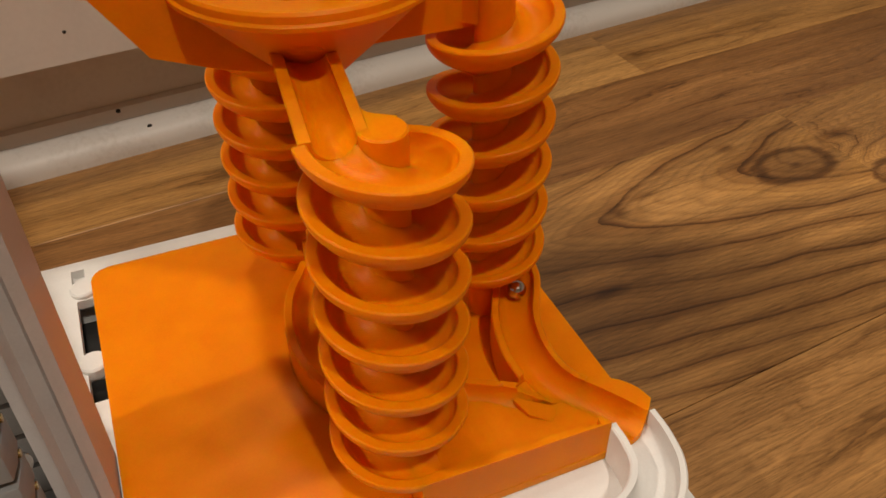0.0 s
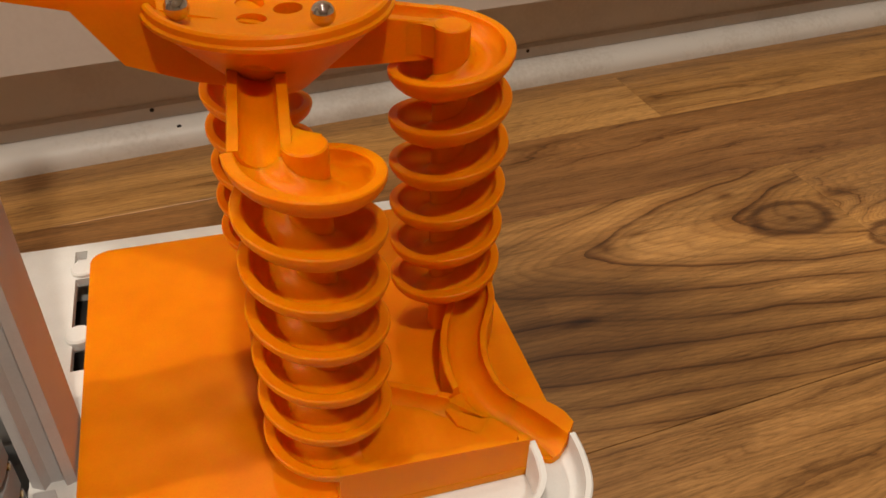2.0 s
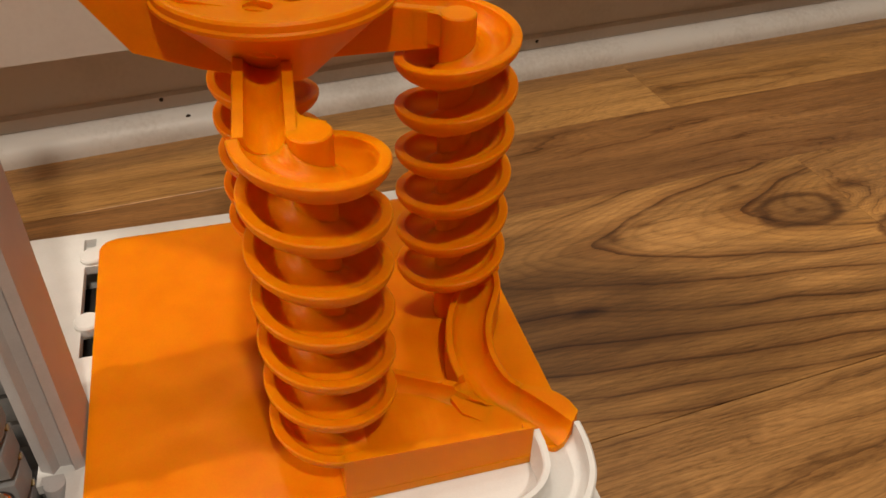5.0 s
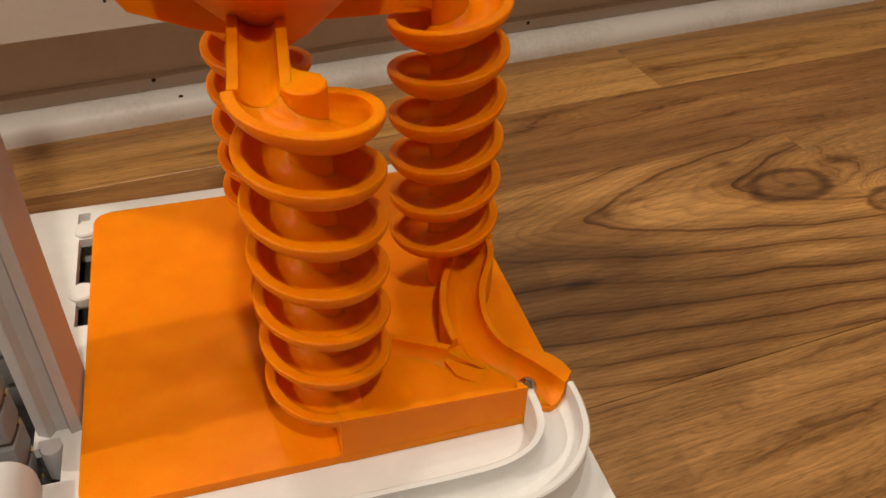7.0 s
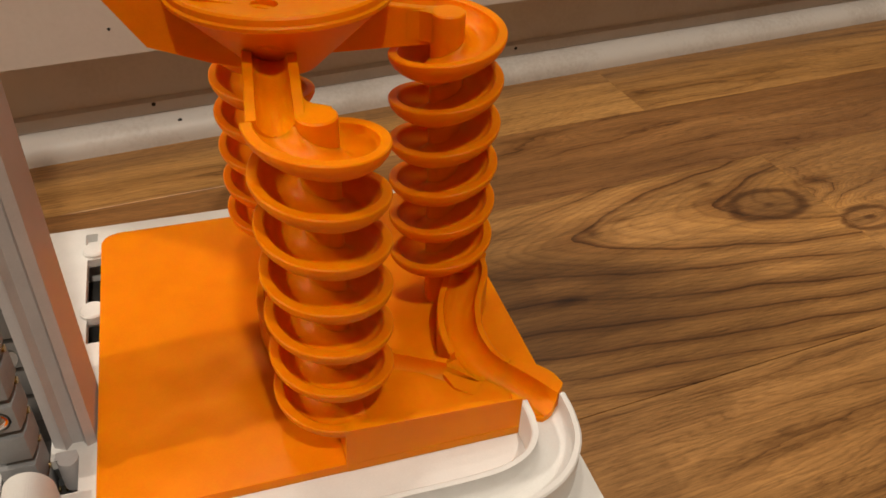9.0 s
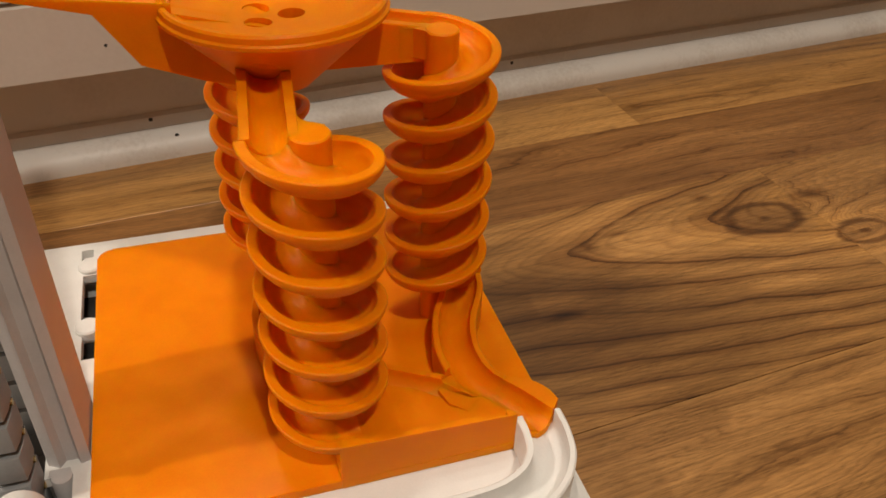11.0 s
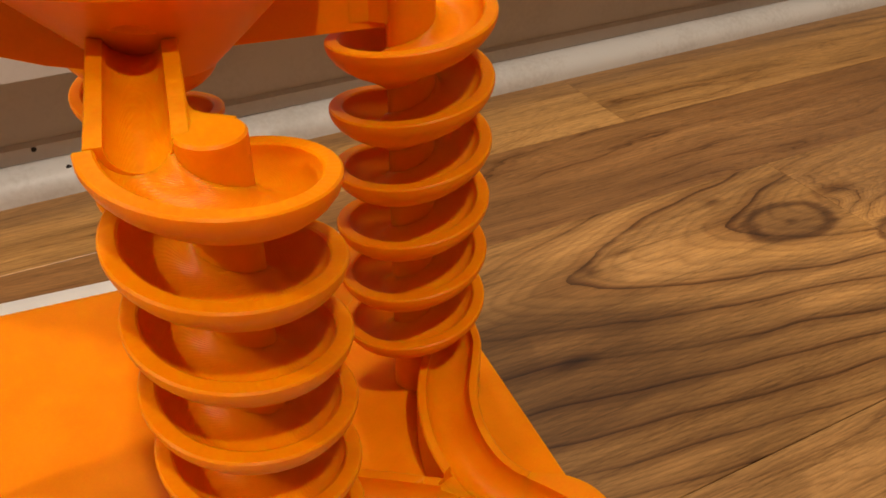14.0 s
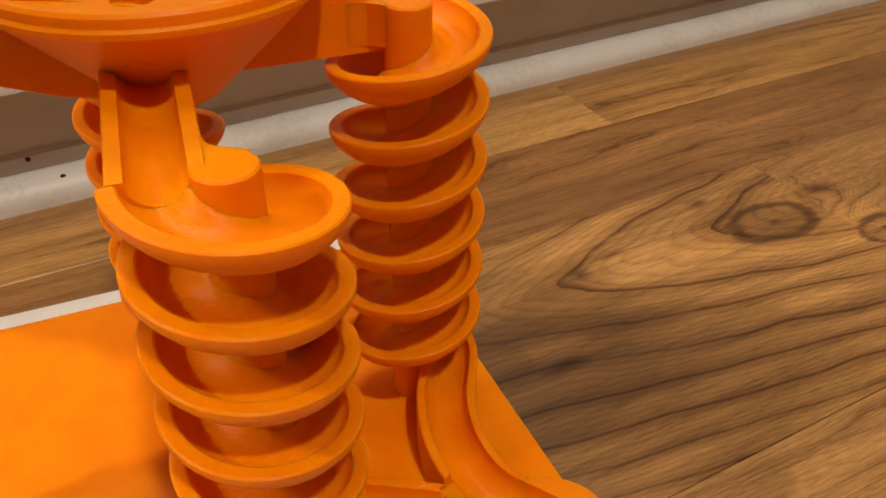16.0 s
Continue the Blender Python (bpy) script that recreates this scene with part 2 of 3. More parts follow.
def box_bm(x0, x1, y0, y1, z0, z1, bevel=0.0, bm=None):
    own = bm is None
    bm = bm or bmesh.new()
    made = bmesh.ops.create_cube(bm, size=1.0)["verts"]
    for v in made:
        v.co = Vector(((x0 + x1) / 2 + v.co.x * (x1 - x0), (y0 + y1) / 2 + v.co.y * (y1 - y0), (z0 + z1) / 2 + v.co.z * (z1 - z0)))
    if bevel:
        edges = list({e for v in made for e in v.link_edges})
        bmesh.ops.bevel(bm, geom=edges, offset=bevel, segments=2, profile=0.5, affect="EDGES")
    return bm


def prism_bm(outline, z0, z1, bevel=0.0, upright=0.0):
    """An upright prism over a closed outline of (x, y)."""
    bm = bmesh.new()
    low = [bm.verts.new((x, y, z0)) for x, y in outline]
    top = [bm.verts.new((x, y, z1)) for x, y in outline]
    n = len(outline)
    bm.faces.new(low[::-1])
    lid = bm.faces.new(top)
    for k in range(n):
        bm.faces.new((low[k], low[(k + 1) % n], top[(k + 1) % n], top[k]))
    if bevel:
        bmesh.ops.bevel(bm, geom=list(lid.edges), offset=bevel, segments=2, profile=0.5, affect="EDGES")
    return bm


def rounded(x0, x1, y0, y1, r, steps=8):
    pts = []
    for cx, cy, a0 in ((x1 - r, y1 - r, 0), (x0 + r, y1 - r, 90), (x0 + r, y0 + r, 180), (x1 - r, y0 + r, 270)):
        for k in range(steps + 1):
            a = math.radians(a0 + 90 * k / steps)
            pts.append((cx + r * math.cos(a), cy + r * math.sin(a)))
    return pts


def lathe_bm(profile, cx, cy, steps=64, close=True):
    """A turned solid about the upright line through (cx, cy); profile of (r, z), closed."""
    bm = bmesh.new()
    rows = []
    for k in range(steps):
        a = 2 * math.pi * k / steps
        rows.append([bm.verts.new((cx + r * math.cos(a), cy + r * math.sin(a), z)) for r, z in profile])
    n = len(profile)
    for k in range(steps):
        a, b = rows[k], rows[(k + 1) % steps]
        for j in range(n if close else n - 1):
            j2 = (j + 1) % n
            bm.faces.new((a[j], b[j], b[j2], a[j2]))
    bmesh.ops.remove_doubles(bm, verts=bm.verts, dist=0.001)
    return bm


def smooth_path(points, per=8):
    """Catmull-Rom through points of any dimension."""
    p = [Vector(q) for q in points]
    p = [2 * p[0] - p[1]] + p + [2 * p[-1] - p[-2]]
    out = []
    for k in range(1, len(p) - 2):
        a, b, c, d = p[k - 1], p[k], p[k + 1], p[k + 2]
        for j in range(per):
            t = j / per
            out.append(0.5 * (2 * b + (c - a) * t + (2 * a - 5 * b + 4 * c - d) * t * t + (3 * b - a - 3 * c + d) * t ** 3))
    return out + [p[-2]]


def sweep_bm(path, section):
    """Sweeps a closed section of (across, z) along a path of (x, y, z); section(k) may change with the step. z of the section is added to the path's."""
    bm = bmesh.new()
    rows = []
    for k, q in enumerate(path):
        a, b = path[max(0, k - 1)], path[min(len(path) - 1, k + 1)]
        t = Vector((b.x - a.x, b.y - a.y)).normalized()
        side = Vector((t.y, -t.x))
        rows.append([bm.verts.new((q.x + side.x * s, q.y + side.y * s, z if absolute else q.z + z)) for s, z, absolute in section(q)])
    n = len(rows[0])
    for a, b in zip(rows, rows[1:]):
        for j in range(n):
            bm.faces.new((a[j], a[(j + 1) % n], b[(j + 1) % n], b[j]))
    bm.faces.new(rows[0][::-1])
    bm.faces.new(rows[-1])
    return bm


def pipe_inner(r, deep=0.0):
    """The cutter of a half-round channel, open upwards."""
    pts = [(r, 20.0, False)]
    pts += [(r * math.cos(a), deep - r * math.sin(a), False) for a in [math.pi * k / 14 for k in range(15)]]
    return lambda q: pts + [(-r, 20.0, False)]


def pipe_outer(r, floor, bevel=0.4):
    return lambda q: [(r, floor, True), (r, -bevel, False), (r - bevel, 0.0, False), (-r + bevel, 0.0, False), (-r, -bevel, False), (-r, floor, True)]


def cut(ob, *cutters):
    """Takes the cutters' volumes out of ob for good."""
    for c in cutters:
        m = ob.modifiers.new("cut", "BOOLEAN")
        m.operation, m.object, m.solver = "DIFFERENCE", c, "EXACT"
    bpy.context.view_layer.update()
    data = bpy.data.meshes.new_from_object(ob.evaluated_get(bpy.context.evaluated_depsgraph_get()))
    old, name = ob.data, ob.data.name
    ob.modifiers.clear()
    ob.data = data
    bpy.data.meshes.remove(old)
    data.name = name
    bm = bmesh.new()
    bm.from_mesh(data)
    for f in bm.faces:
        f.smooth = True
    for e in bm.edges:
        e.smooth = not (len(e.link_faces) == 2 and e.calc_face_angle(0) > math.radians(35))
    bm.to_mesh(data)
    bm.free()
    return ob


def drop_cutters(*cutters):
    for c in cutters:
        data = c.data
        bpy.data.objects.remove(c)
        bpy.data.meshes.remove(data)


# ---- the room ----
WALL_TURN = math.radians(6.4)
WALL_AT = Vector((0, 0.2515))


def along_wall(name, outline, mat, x0=-1.6, x1=2.2, kind="structure", label=""):
    """A long moulding: outline of (distance out from the kick board, height) in mm, run along the wall."""
    bm = bmesh.new()
    ends = []
    for x in (x0 * 1000, x1 * 1000):
        ends.append([bm.verts.new((x, -d, z)) for d, z in outline])
    n = len(outline)
    for j in range(n):
        bm.faces.new((ends[0][j], ends[0][(j + 1) % n], ends[1][(j + 1) % n], ends[1][j]))
    bm.faces.new(ends[0])
    bm.faces.new(ends[1][::-1])
    ob = part(name, bm, mat, label=label)
    ob.matrix_world = Matrix.Translation((WALL_AT.x, WALL_AT.y, 0)) @ Matrix.Rotation(WALL_TURN, 4, "Z")
    return tagged(ob, kind=kind)


shoe = [(-18, 0), (-1.6, 0), (-1.6, 2)] + [(-12.6 + 11 * math.cos(a), 3.0 + 9.4 * math.sin(a)) for a in [math.radians(90 * k / 8) for k in range(9)]] + [(-18, 12.4)]
along_wall("baseboard", shoe, SHOE, label="white painted shoe moulding along the kick board")
along_wall("wall_kick", [(-18.5, 0), (-18.5, 140), (-40, 140), (-40, 0)], SHADED_KICK, label="painted kick board below the cabinet, its recess shade put into the colour")
# the bead's darker colour stands for the cabinet's shade above the shoe
along_wall("trim", [(-18.2, 12.6), (-15.8, 12.6), (-15.8, 19.5), (-18.2, 21.0)], SHADED_KICK, label="thin bead above the shoe moulding, in the kick board's shaded colour")
along_wall("wall_cabinet", [(17, 62.5), (17, 97.5), (15.5, 99), (-39, 99), (-39, 62.5)], CABINET, label="pale painted bottom rail of the cabinet front")
along_wall("wall_cabinet_door", [(17.6, 100.8), (17.6, 330), (-39, 330), (-39, 100.8)], CABINET, label="pale painted cabinet front above its bottom rail")


def nail_hole(d, x, z, r):
    bm = bmesh.new()
    bmesh.ops.create_icosphere(bm, subdivisions=2, radius=r)
    for v in bm.verts:
        v.co.y *= 0.35
        v.co.x *= 1.0 + 0.3 * math.sin(5 * v.co.z)
    ob = part("nail_hole", bm, BLACK)
    m = Matrix.Translation((WALL_AT.x, WALL_AT.y, 0)) @ Matrix.Rotation(WALL_TURN, 4, "Z")
    ob.matrix_world = m @ Matrix.Translation(Vector((x, -d, z)) * MM)
    return tagged(ob, "small dark nail hole in the painted trim", "nail hole", "nail holes", "thing")


nail_hole(-6.6, -36.0, 10.9, 1.3)
nail_hole(-15.6, -47.5, 18.2, 1.2)
nail_hole(17.0, -62.5, 76, 0.8)
nail_hole(-15.6, 175, 17.5, 1.1)

bm = box_bm(-2600, 2600, -4600, 2600, -40, -2.0)
tagged(part("floor", bm, BLACK, label="walnut laminate floor of long planks"), kind="structure")
floor = bpy.data.objects["floor"]
STRIP = 66.7
TURN = Matrix.Rotation(PLANK_TURN, 4, "Z")


def floor_planks():
    """Three-strip boards 200 mm wide; each strip is a piece of its own, and one wide figured piece spans two strips."""
    def piece(u0, u1, v0, v1, seam_low, seam_high, tone):
        bm = box_bm(u0 + 0.05, u1 - 0.05, v0 + (0.14 if seam_low else 0.03), v1 - (0.14 if seam_high else 0.03), -2.4, 0.0)
        edges = [e for e in bm.edges if all(v.co.z > -0.1 for v in e.verts) and ((seam_low and all(v.co.y < v0 + 1 for v in e.verts)) or (seam_high and all(v.co.y > v1 - 1 for v in e.verts)))]
        if edges:
            bmesh.ops.bevel(bm, geom=edges, offset=0.2, segments=1, affect="EDGES")
        ob = part("plank", bm, tone, floor)
        ob.matrix_world = TURN

    rng = random.Random(4)
    tones = {0: LAMINATE, 1: LAMINATE, 2: LAMINATE_RED, 3: LAMINATE_PALE, -1: LAMINATE, -2: LAMINATE, -3: LAMINATE_RED}
    for row in range(-66, 20):
        v0 = row * STRIP
        tone = tones.get(row) or (LAMINATE, LAMINATE_RED, LAMINATE_PALE)[rng.randrange(3)]
        seam_low, seam_high = row % 3 == 0, row % 3 == 2
        near = -4 <= row <= 4
        cuts = [-2500.0]
        while cuts[-1] < 2500:
            cuts.append(cuts[-1] + (rng.uniform(330, 560) if near else rng.uniform(1000, 1400)))
        cuts = [c for c in cuts if c < 2300] + [2500.0]
        if row in (-1, -2, -3, 2, 3):
            joint = {-1: 640.0, -2: 760.0, -3: 580.0, 2: 900.0, 3: 250.0}[row]
            cuts = [c for c in cuts if c < -480] + [-240.0, joint] + [c for c in cuts if c > joint + 220]
        if row in (0, 1):
            cuts = [c for c in cuts if c < -420] + [-180.0, 283.0] + [c for c in cuts if c > 520]
        for u0, u1 in zip(cuts, cuts[1:]):
            if row == 0 and u0 == -180.0:
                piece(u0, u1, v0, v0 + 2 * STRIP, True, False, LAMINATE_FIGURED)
            elif not (row == 1 and u0 == -180.0):
                piece(u0, u1, v0, v0 + STRIP, seam_low, seam_high, tone)


for name, dims in (("wall_south", (-2600, 2600, -4660, -4600)), ("wall_west", (-2660, -2600, -4600, 2600)), ("wall_east", (2600, 2660, -4600, 2600)), ("wall_north", (-2600, 2600, 1500, 1560))):
    tagged(part(name, box_bm(*dims, -40, 2440), ROOM, label="plain warm painted room wall"), kind="structure")
tagged(part("ceiling", box_bm(-2660, 2660, -4660, 2660, 2400, 2460), CEIL, label="plain pale ceiling"), kind="structure")

def lamp_housing(x, y, z):
    """A shallow metal shade above a lamp, hung on a rod from the ceiling."""
    lamp = thing("ceiling_lamp", "small round metal lamp hanging below the ceiling", "lamp", "ceiling lamps", at=(x, y, z))
    part("shade", lathe_bm([(0, 30), (30, 28), (62, 8), (64, 3), (60, 3), (28, 22), (0, 24)], 0, 0, 32), PALE, lamp)
    if CEILING * 1000 - z > 60:
        part("rod", lathe_bm([(0, 29), (4, 29), (4, CEILING * 1000 - z), (0, CEILING * 1000 - z)], 0, 0, 12), PALE, lamp)


for lx, ly, lz, watts in LAMP_SPOTS:
    lamp_housing(lx * 1000, ly * 1000, min(lz * 1000, CEILING * 1000 - 31))

# ---- the machine: white base, orange plate with three spiral towers, funnel on top ----
machine = thing("marble_machine", "orange and white 3D-printed marble run machine standing on the floor", "marble machine")
DECK, PLATE = 33.0, 36.5

base = part("base", prism_bm(rounded(-128, 69, -57, 129.2, 6), 0.5, DECK, 0.5), WHITE, machine, "white printed base tray")
slots = [part("slot", box_bm(-76.8, -72.4, 117.4, 124.6, 29.5, 40), WHITE), part("slot", box_bm(-76.0, -69.0, 79.5, 107.5, 2, 40), WHITE),
         part("slot", box_bm(-75.4, -69.0, 59.4, 72.0, 2, 40), WHITE), part("slot", box_bm(-91, -76.0, -3, 10, 2, 40), WHITE), part("slot", box_bm(-97, -84.0, -4.5, 48, 1.5, 40), WHITE),
         part("slot", box_bm(-95, 40, -7, 112, 2.5, 29.5), WHITE)]
cut(base, *slots)
drop_cutters(*slots)
for y in (112.4, 75.6):
    bm = lathe_bm([(0, DECK - 2), (4.6, DECK - 2), (4.6, DECK + 1.2), (4.0, DECK + 1.8), (0, DECK + 1.8)], -73.2, y, 32)
    part("tab", bm, WHITE, machine)

# added black sheet inside the hollow base, so the slots look deep and unlit
part("slot_liner", box_bm(-79, -66, 54, 113, 17, 19), BLACK, machine, "black sheet added below the slots in place of their deep shade")
plate = part("plate", prism_bm(rounded(-70.2, 69.0, -17.2, 118.0, 6), DECK - 0.3, PLATE, 0.5), ORANGE, machine, "flat orange base plate")

HUB, RIM, BORE, MID = 5.1, 17.7, 14.8, 9.95


def spiral_section():
    pts = [(RIM - 0.35, 0.0), (RIM, -0.35), (RIM, -1.3), (RIM - 0.5, -2.7), (RIM - 1.6, -4.3), (RIM - 3.4, -6.0), (RIM - 5.8, -7.6), (RIM - 8.6, -9.0), (HUB + 1.4, -10.4), (HUB, -11.4)]
    pts += [(HUB - 1.2, -11.4), (HUB - 1.2, -1.5), (HUB + 0.1, -2.2)]
    pts += [(MID + 4.85 * math.cos(a), -4.85 * math.sin(a)) for a in [math.radians(k) for k in range(150, 4, -12)]]
    pts += [(BORE, -0.3), (BORE + 0.4, 0.0)]
    return pts


def spiral_bm(cx, cy, start, turn, z0, pitch, degrees, per=48):
    """The helical channel; start: the angle at which it begins, turn: +1 runs anticlockwise."""
    section = spiral_section()
    steps = int(per * degrees / 360)
    bm = bmesh.new()
    rows = []
    for k in range(steps + 1):
        d = degrees * k / steps
        a = math.radians(start + turn * d)
        rows.append([bm.verts.new((cx + r * math.cos(a), cy + r * math.sin(a), z0 - pitch * d / 360 + z)) for r, z in section])
    n = len(section)
    for a, b in zip(rows, rows[1:]):
        for j in range(n):
            bm.faces.new((a[j], b[j], b[(j + 1) % n], a[(j + 1) % n]))
    bm.faces.new(rows[0])
    bm.faces.new(rows[-1][::-1])
    return bm


T1, T2, T3, HEART = (0.0, 0.0), (47.5, 48.5), (-3.5, 95.0), (0.0, 48.5)
# tower: axis, start angle, direction, first rim height, pitch, degrees run
TOWERS = {
    "front": (T1, 180, 1, 142.6, 14.6, 90 + 360 * 6),
    "right": (T2, 90, -1, 143.4, 14.5, 90 + 360 * 6),
    "back": (T3, 0, 1, 143.4, 13.4, 270 + 360 * 6),
}
for (cx, cy), start, turn, z0, pitch, run in TOWERS.values():
    top = z0 + (0.0 if turn > 0 else 1.2)
    tower = part("spiral_tower", spiral_bm(cx, cy, start, turn, z0, pitch, run), ORANGE, machine, "orange helical ball channel round a post")
    part("hub", lathe_bm([(0, 36.0), (HUB, 36.0), (HUB, top - 0.4), (HUB - 0.4, top), (0, top)], cx, cy, 40), ORANGE, tower)

# channels from the funnel to the towers: each is straight, sloping, half-round
SLOPE = 0.19


def chute(frame_at, z0, length, mirror, round_belly=False):
    """In the chute's own frame the tower's axis is the origin and the funnel lies towards +y."""
    slope, bore, deep = (0.11, 4.4, 0.0) if round_belly else (SLOPE, 4.0, -0.4)
    path = [Vector((-MID * mirror, y, z0 + 0.2 + slope * y)) for y in (length, length * 0.6, length * 0.3, -0.9 if round_belly else -0.02)]
    belly = lambda q: 133.6 + 0.01 * q.y
    arc = [(6.95 * math.cos(a), -0.5 - 5.5 * math.sin(a), False) for a in [math.pi * k / 12 for k in range(13)]]
    square = lambda q: [(6.95, belly(q), True), (6.95, -0.3, False), (6.65, 0, False), (-6.65, 0, False), (-6.95, -0.3, False), (-6.95, belly(q), True)]
    tube = lambda q: [(-6.95, -0.3, False), (-6.65, 0, False), (6.65, 0, False), (6.95, -0.3, False)] + arc
    body = part("chute", sweep_bm(path, tube if round_belly else square), ORANGE, machine, "sloping orange half-round chute")
    cutter = part("cutter", sweep_bm([Vector((-MID * mirror, y, z0 + slope * y)) for y in (length + 30, length * 0.5, -8)], pipe_inner(bore, deep)), ORANGE)
    cut(body, cutter)
    drop_cutters(cutter)
    top = 142.55 if round_belly else 144.4
    web = [(-6.3, 13), (-3.1, 13), (-2.6, 8.0), (-0.5, 5.6), (3.4, 3.6), (0, -1), (-4.6, 0.5), (-5.9, 4)]
    if round_belly:
        web = [(-5.54, 14), (-3.05, 14), (-3.0, 8.6), (-2.4, 6.9), (-1.0, 5.6), (1.2, 4.9), (3.4, 3.6), (0, -1), (-5.0, -0.6), (-5.5, 1.5)]
    if mirror < 0:
        web = [(-x, y) for x, y in web[::-1]]
    part("web", prism_bm(web, top - 9, top, 0.2), ORANGE, body)
    body.matrix_world = frame_at
    return body


chute(pose(0.0006, 0, 0, 0, 0, -5.5), 142.4, 34, 1, True)
chute(pose(T2[0] * MM, T2[1] * MM, 0, 0, 0, 90), 143.2, 38, -1)
chute(pose(T3[0] * MM, T3[1] * MM, 0, 0, 0, 180), 143.2, 38, 1)

# funnel: a shallow dish with three drop holes over a 45 degree cone
hx, hy = HEART
dish = [(0, 134), (9, 134), (29.4, 154.4), (30.9, 155.2), (31.0, 156.2), (30.3, 156.7), (30.2, 158.2), (29.6, 158.8), (28.6, 158.8), (27.4, 157.2), (24, 155.2), (12, 153.2), (0, 152.6)]
funnel = part("funnel", lathe_bm(dish, hx, hy, 96), ORANGE, machine, "orange funnel dish with three drop holes")
HOLES = [(-5.2, 43.6), (4.3, 48.6), (-4.6, 53.6)]
cutters = [part("cutter", lathe_bm([(0, 142), (3.7, 142), (3.7, 170), (0, 170)], x, y, 32), ORANGE) for x, y in HOLES]
tunnel = part("cutter", sweep_bm([Vector((-MID + 0.6 + 0.096 * y, y, 142.4 + 0.11 * y)) for y in (27.0, 20, -8)], lambda q: [(4.38 * math.cos(a), 4.38 * math.sin(a), False) for a in [2 * math.pi * k / 24 for k in range(24)]]), ORANGE)
cut(funnel, *cutters, tunnel)
drop_cutters(*cutters, tunnel)


def arm_bm():
    """The inlet arm towards the lift: a channel whose belly is chamfered."""
    side = [(0, 134.0), (-12.6, 135.6), (-20.6, 137.7), (-36.2, 143.8), (-45.5, 158.2), (-84, 168), (-84, 178), (-26, 162), (0, 150)]
    bm = bmesh.new()
    rows = [[bm.verts.new((x + off, y, z)) for x, z in side] for y, off in ((44, 0), (57.5, 0))]
    n = len(side)
    for j in range(n):
        bm.faces.new((rows[0][j], rows[0][(j + 1) % n], rows[1][(j + 1) % n], rows[1][j]))
    bm.faces.new(rows[0][::-1])
    bm.faces.new(rows[1])
    return bm


arm = part("inlet_arm", arm_bm(), ORANGE, machine, "orange inlet arm from the lift to the funnel")
cutter = part("cutter", sweep_bm([Vector((x, 48.5, 161 + 0.12 * (-x - 20))) for x in (-95, -40, -22)], pipe_inner(5.0, 0)), ORANGE)
bowl = part("cutter", lathe_bm([(0, 150), (27.0, 157), (27.0, 190), (0, 190)], hx, hy, 48), ORANGE)
cut(arm, cutter, bowl)
drop_cutters(cutter, bowl)

# gutters on the plate: centre line and rim height
GUTTER_RIGHT = [(57.4, 49, 51.2), (56.3, 43.5, 50.7), (53.2, 37.5, 50.2), (49.6, 31, 49.8), (47, 24, 49.4), (45.4, 15, 48.8), (46.0, 6, 48.2), (48.6, -0.8, 47.7), (53.0, -6.4, 47.3), (57.0, -12.4, 47.0), (60.4, -18.3, 47.0)]
GUTTER_FRONT = [(-0.2, -9.9, 51.2), (12, -9.9, 49.8), (28, -9.9, 47.8), (42, -10.6, 46.6), (52, -13.0, 46.0), (57.5, -16.0, 45.6), (60.4, -19.8, 45.6)]
GUTTER_BACK = [(5.6, 85.5, 51.6), (4.2, 78.5, 50.8), (-1.0, 70.5, 49.9), (-6.8, 61.5, 49.0), (-9.8, 50, 48.2), (-9.2, 37, 47.5), (-3.5, 25, 46.9), (8, 15.5, 46.9), (21, 8, 47.1), (34, 0.5, 46.9), (45, -6.0, 46.3), (54, -12.0, 46.0), (60, -19.6, 46.0)]
GUTTERS = {"right": GUTTER_RIGHT, "front": GUTTER_FRONT, "back": GUTTER_BACK}
paths = {k: smooth_path(p) for k, p in GUTTERS.items()}


def sloped_bm(outline, low, high):
    """A prism whose floor and lid follow the heights low(x, y) and high(x, y)."""
    bm = prism_bm(outline, 0.0, 1.0)
    for v in bm.verts:
        v.co.z = high(v.co.x, v.co.y) if v.co.z > 0.5 else low(v.co.x, v.co.y)
    return bm


def basin_floor(x, y):
    return 44.3 - 0.066 * x


cutters = []
for k, p in paths.items():
    run = [q for q in p if q.x < {"front": 44, "right": 90, "back": 43}[k]]
    ends = [p[0] + (p[0] - p[1]).normalized() * 6] + run + [run[-1] + (run[-1] - run[-2]).normalized() * 8]
    cutters.append(part("cutter", sweep_bm(ends, pipe_inner({"front": 4.85, "right": 5.3, "back": 4.9}[k], -0.9 if k == "right" else 0.0)), ORANGE))
# the open basin in which the three gutters meet, inside the front wall
BASIN = [(9, -14.75), (57.3, -14.75), (57.3, -26), (65.0, -26), (60.4, -18.3), (53.0, -6.4), (48.6, -0.8), (45, -1.0), (39, 2.0), (32, 1.0), (20, 8.0), (9, 13.0), (5.5, 8), (7.5, -8)]
cutters.append(part("cutter", sloped_bm(BASIN, basin_floor, lambda x, y: 80.0), ORANGE))
V_END = [(36.5, 5.5), (41, 8), (47, 4), (50, -2), (45, -4), (38, 0)]
cutters.append(part("cutter", sloped_bm(V_END, lambda x, y: 45.8 - 0.34 * (x - 37), lambda x, y: 80.0), ORANGE))
FILL = [(6, -15.5), (57.5, -15.5), (57.6, -17.4), (61, -18.4), (61.5, -12), (56.5, -5), (51.5, 1), (47, 8), (39, 8), (31, 6), (20, 10), (6, 9)]
part("basin_floor", sloped_bm(FILL, lambda x, y: 36.0, lambda x, y: basin_floor(x, y) + 0.3), ORANGE, machine)
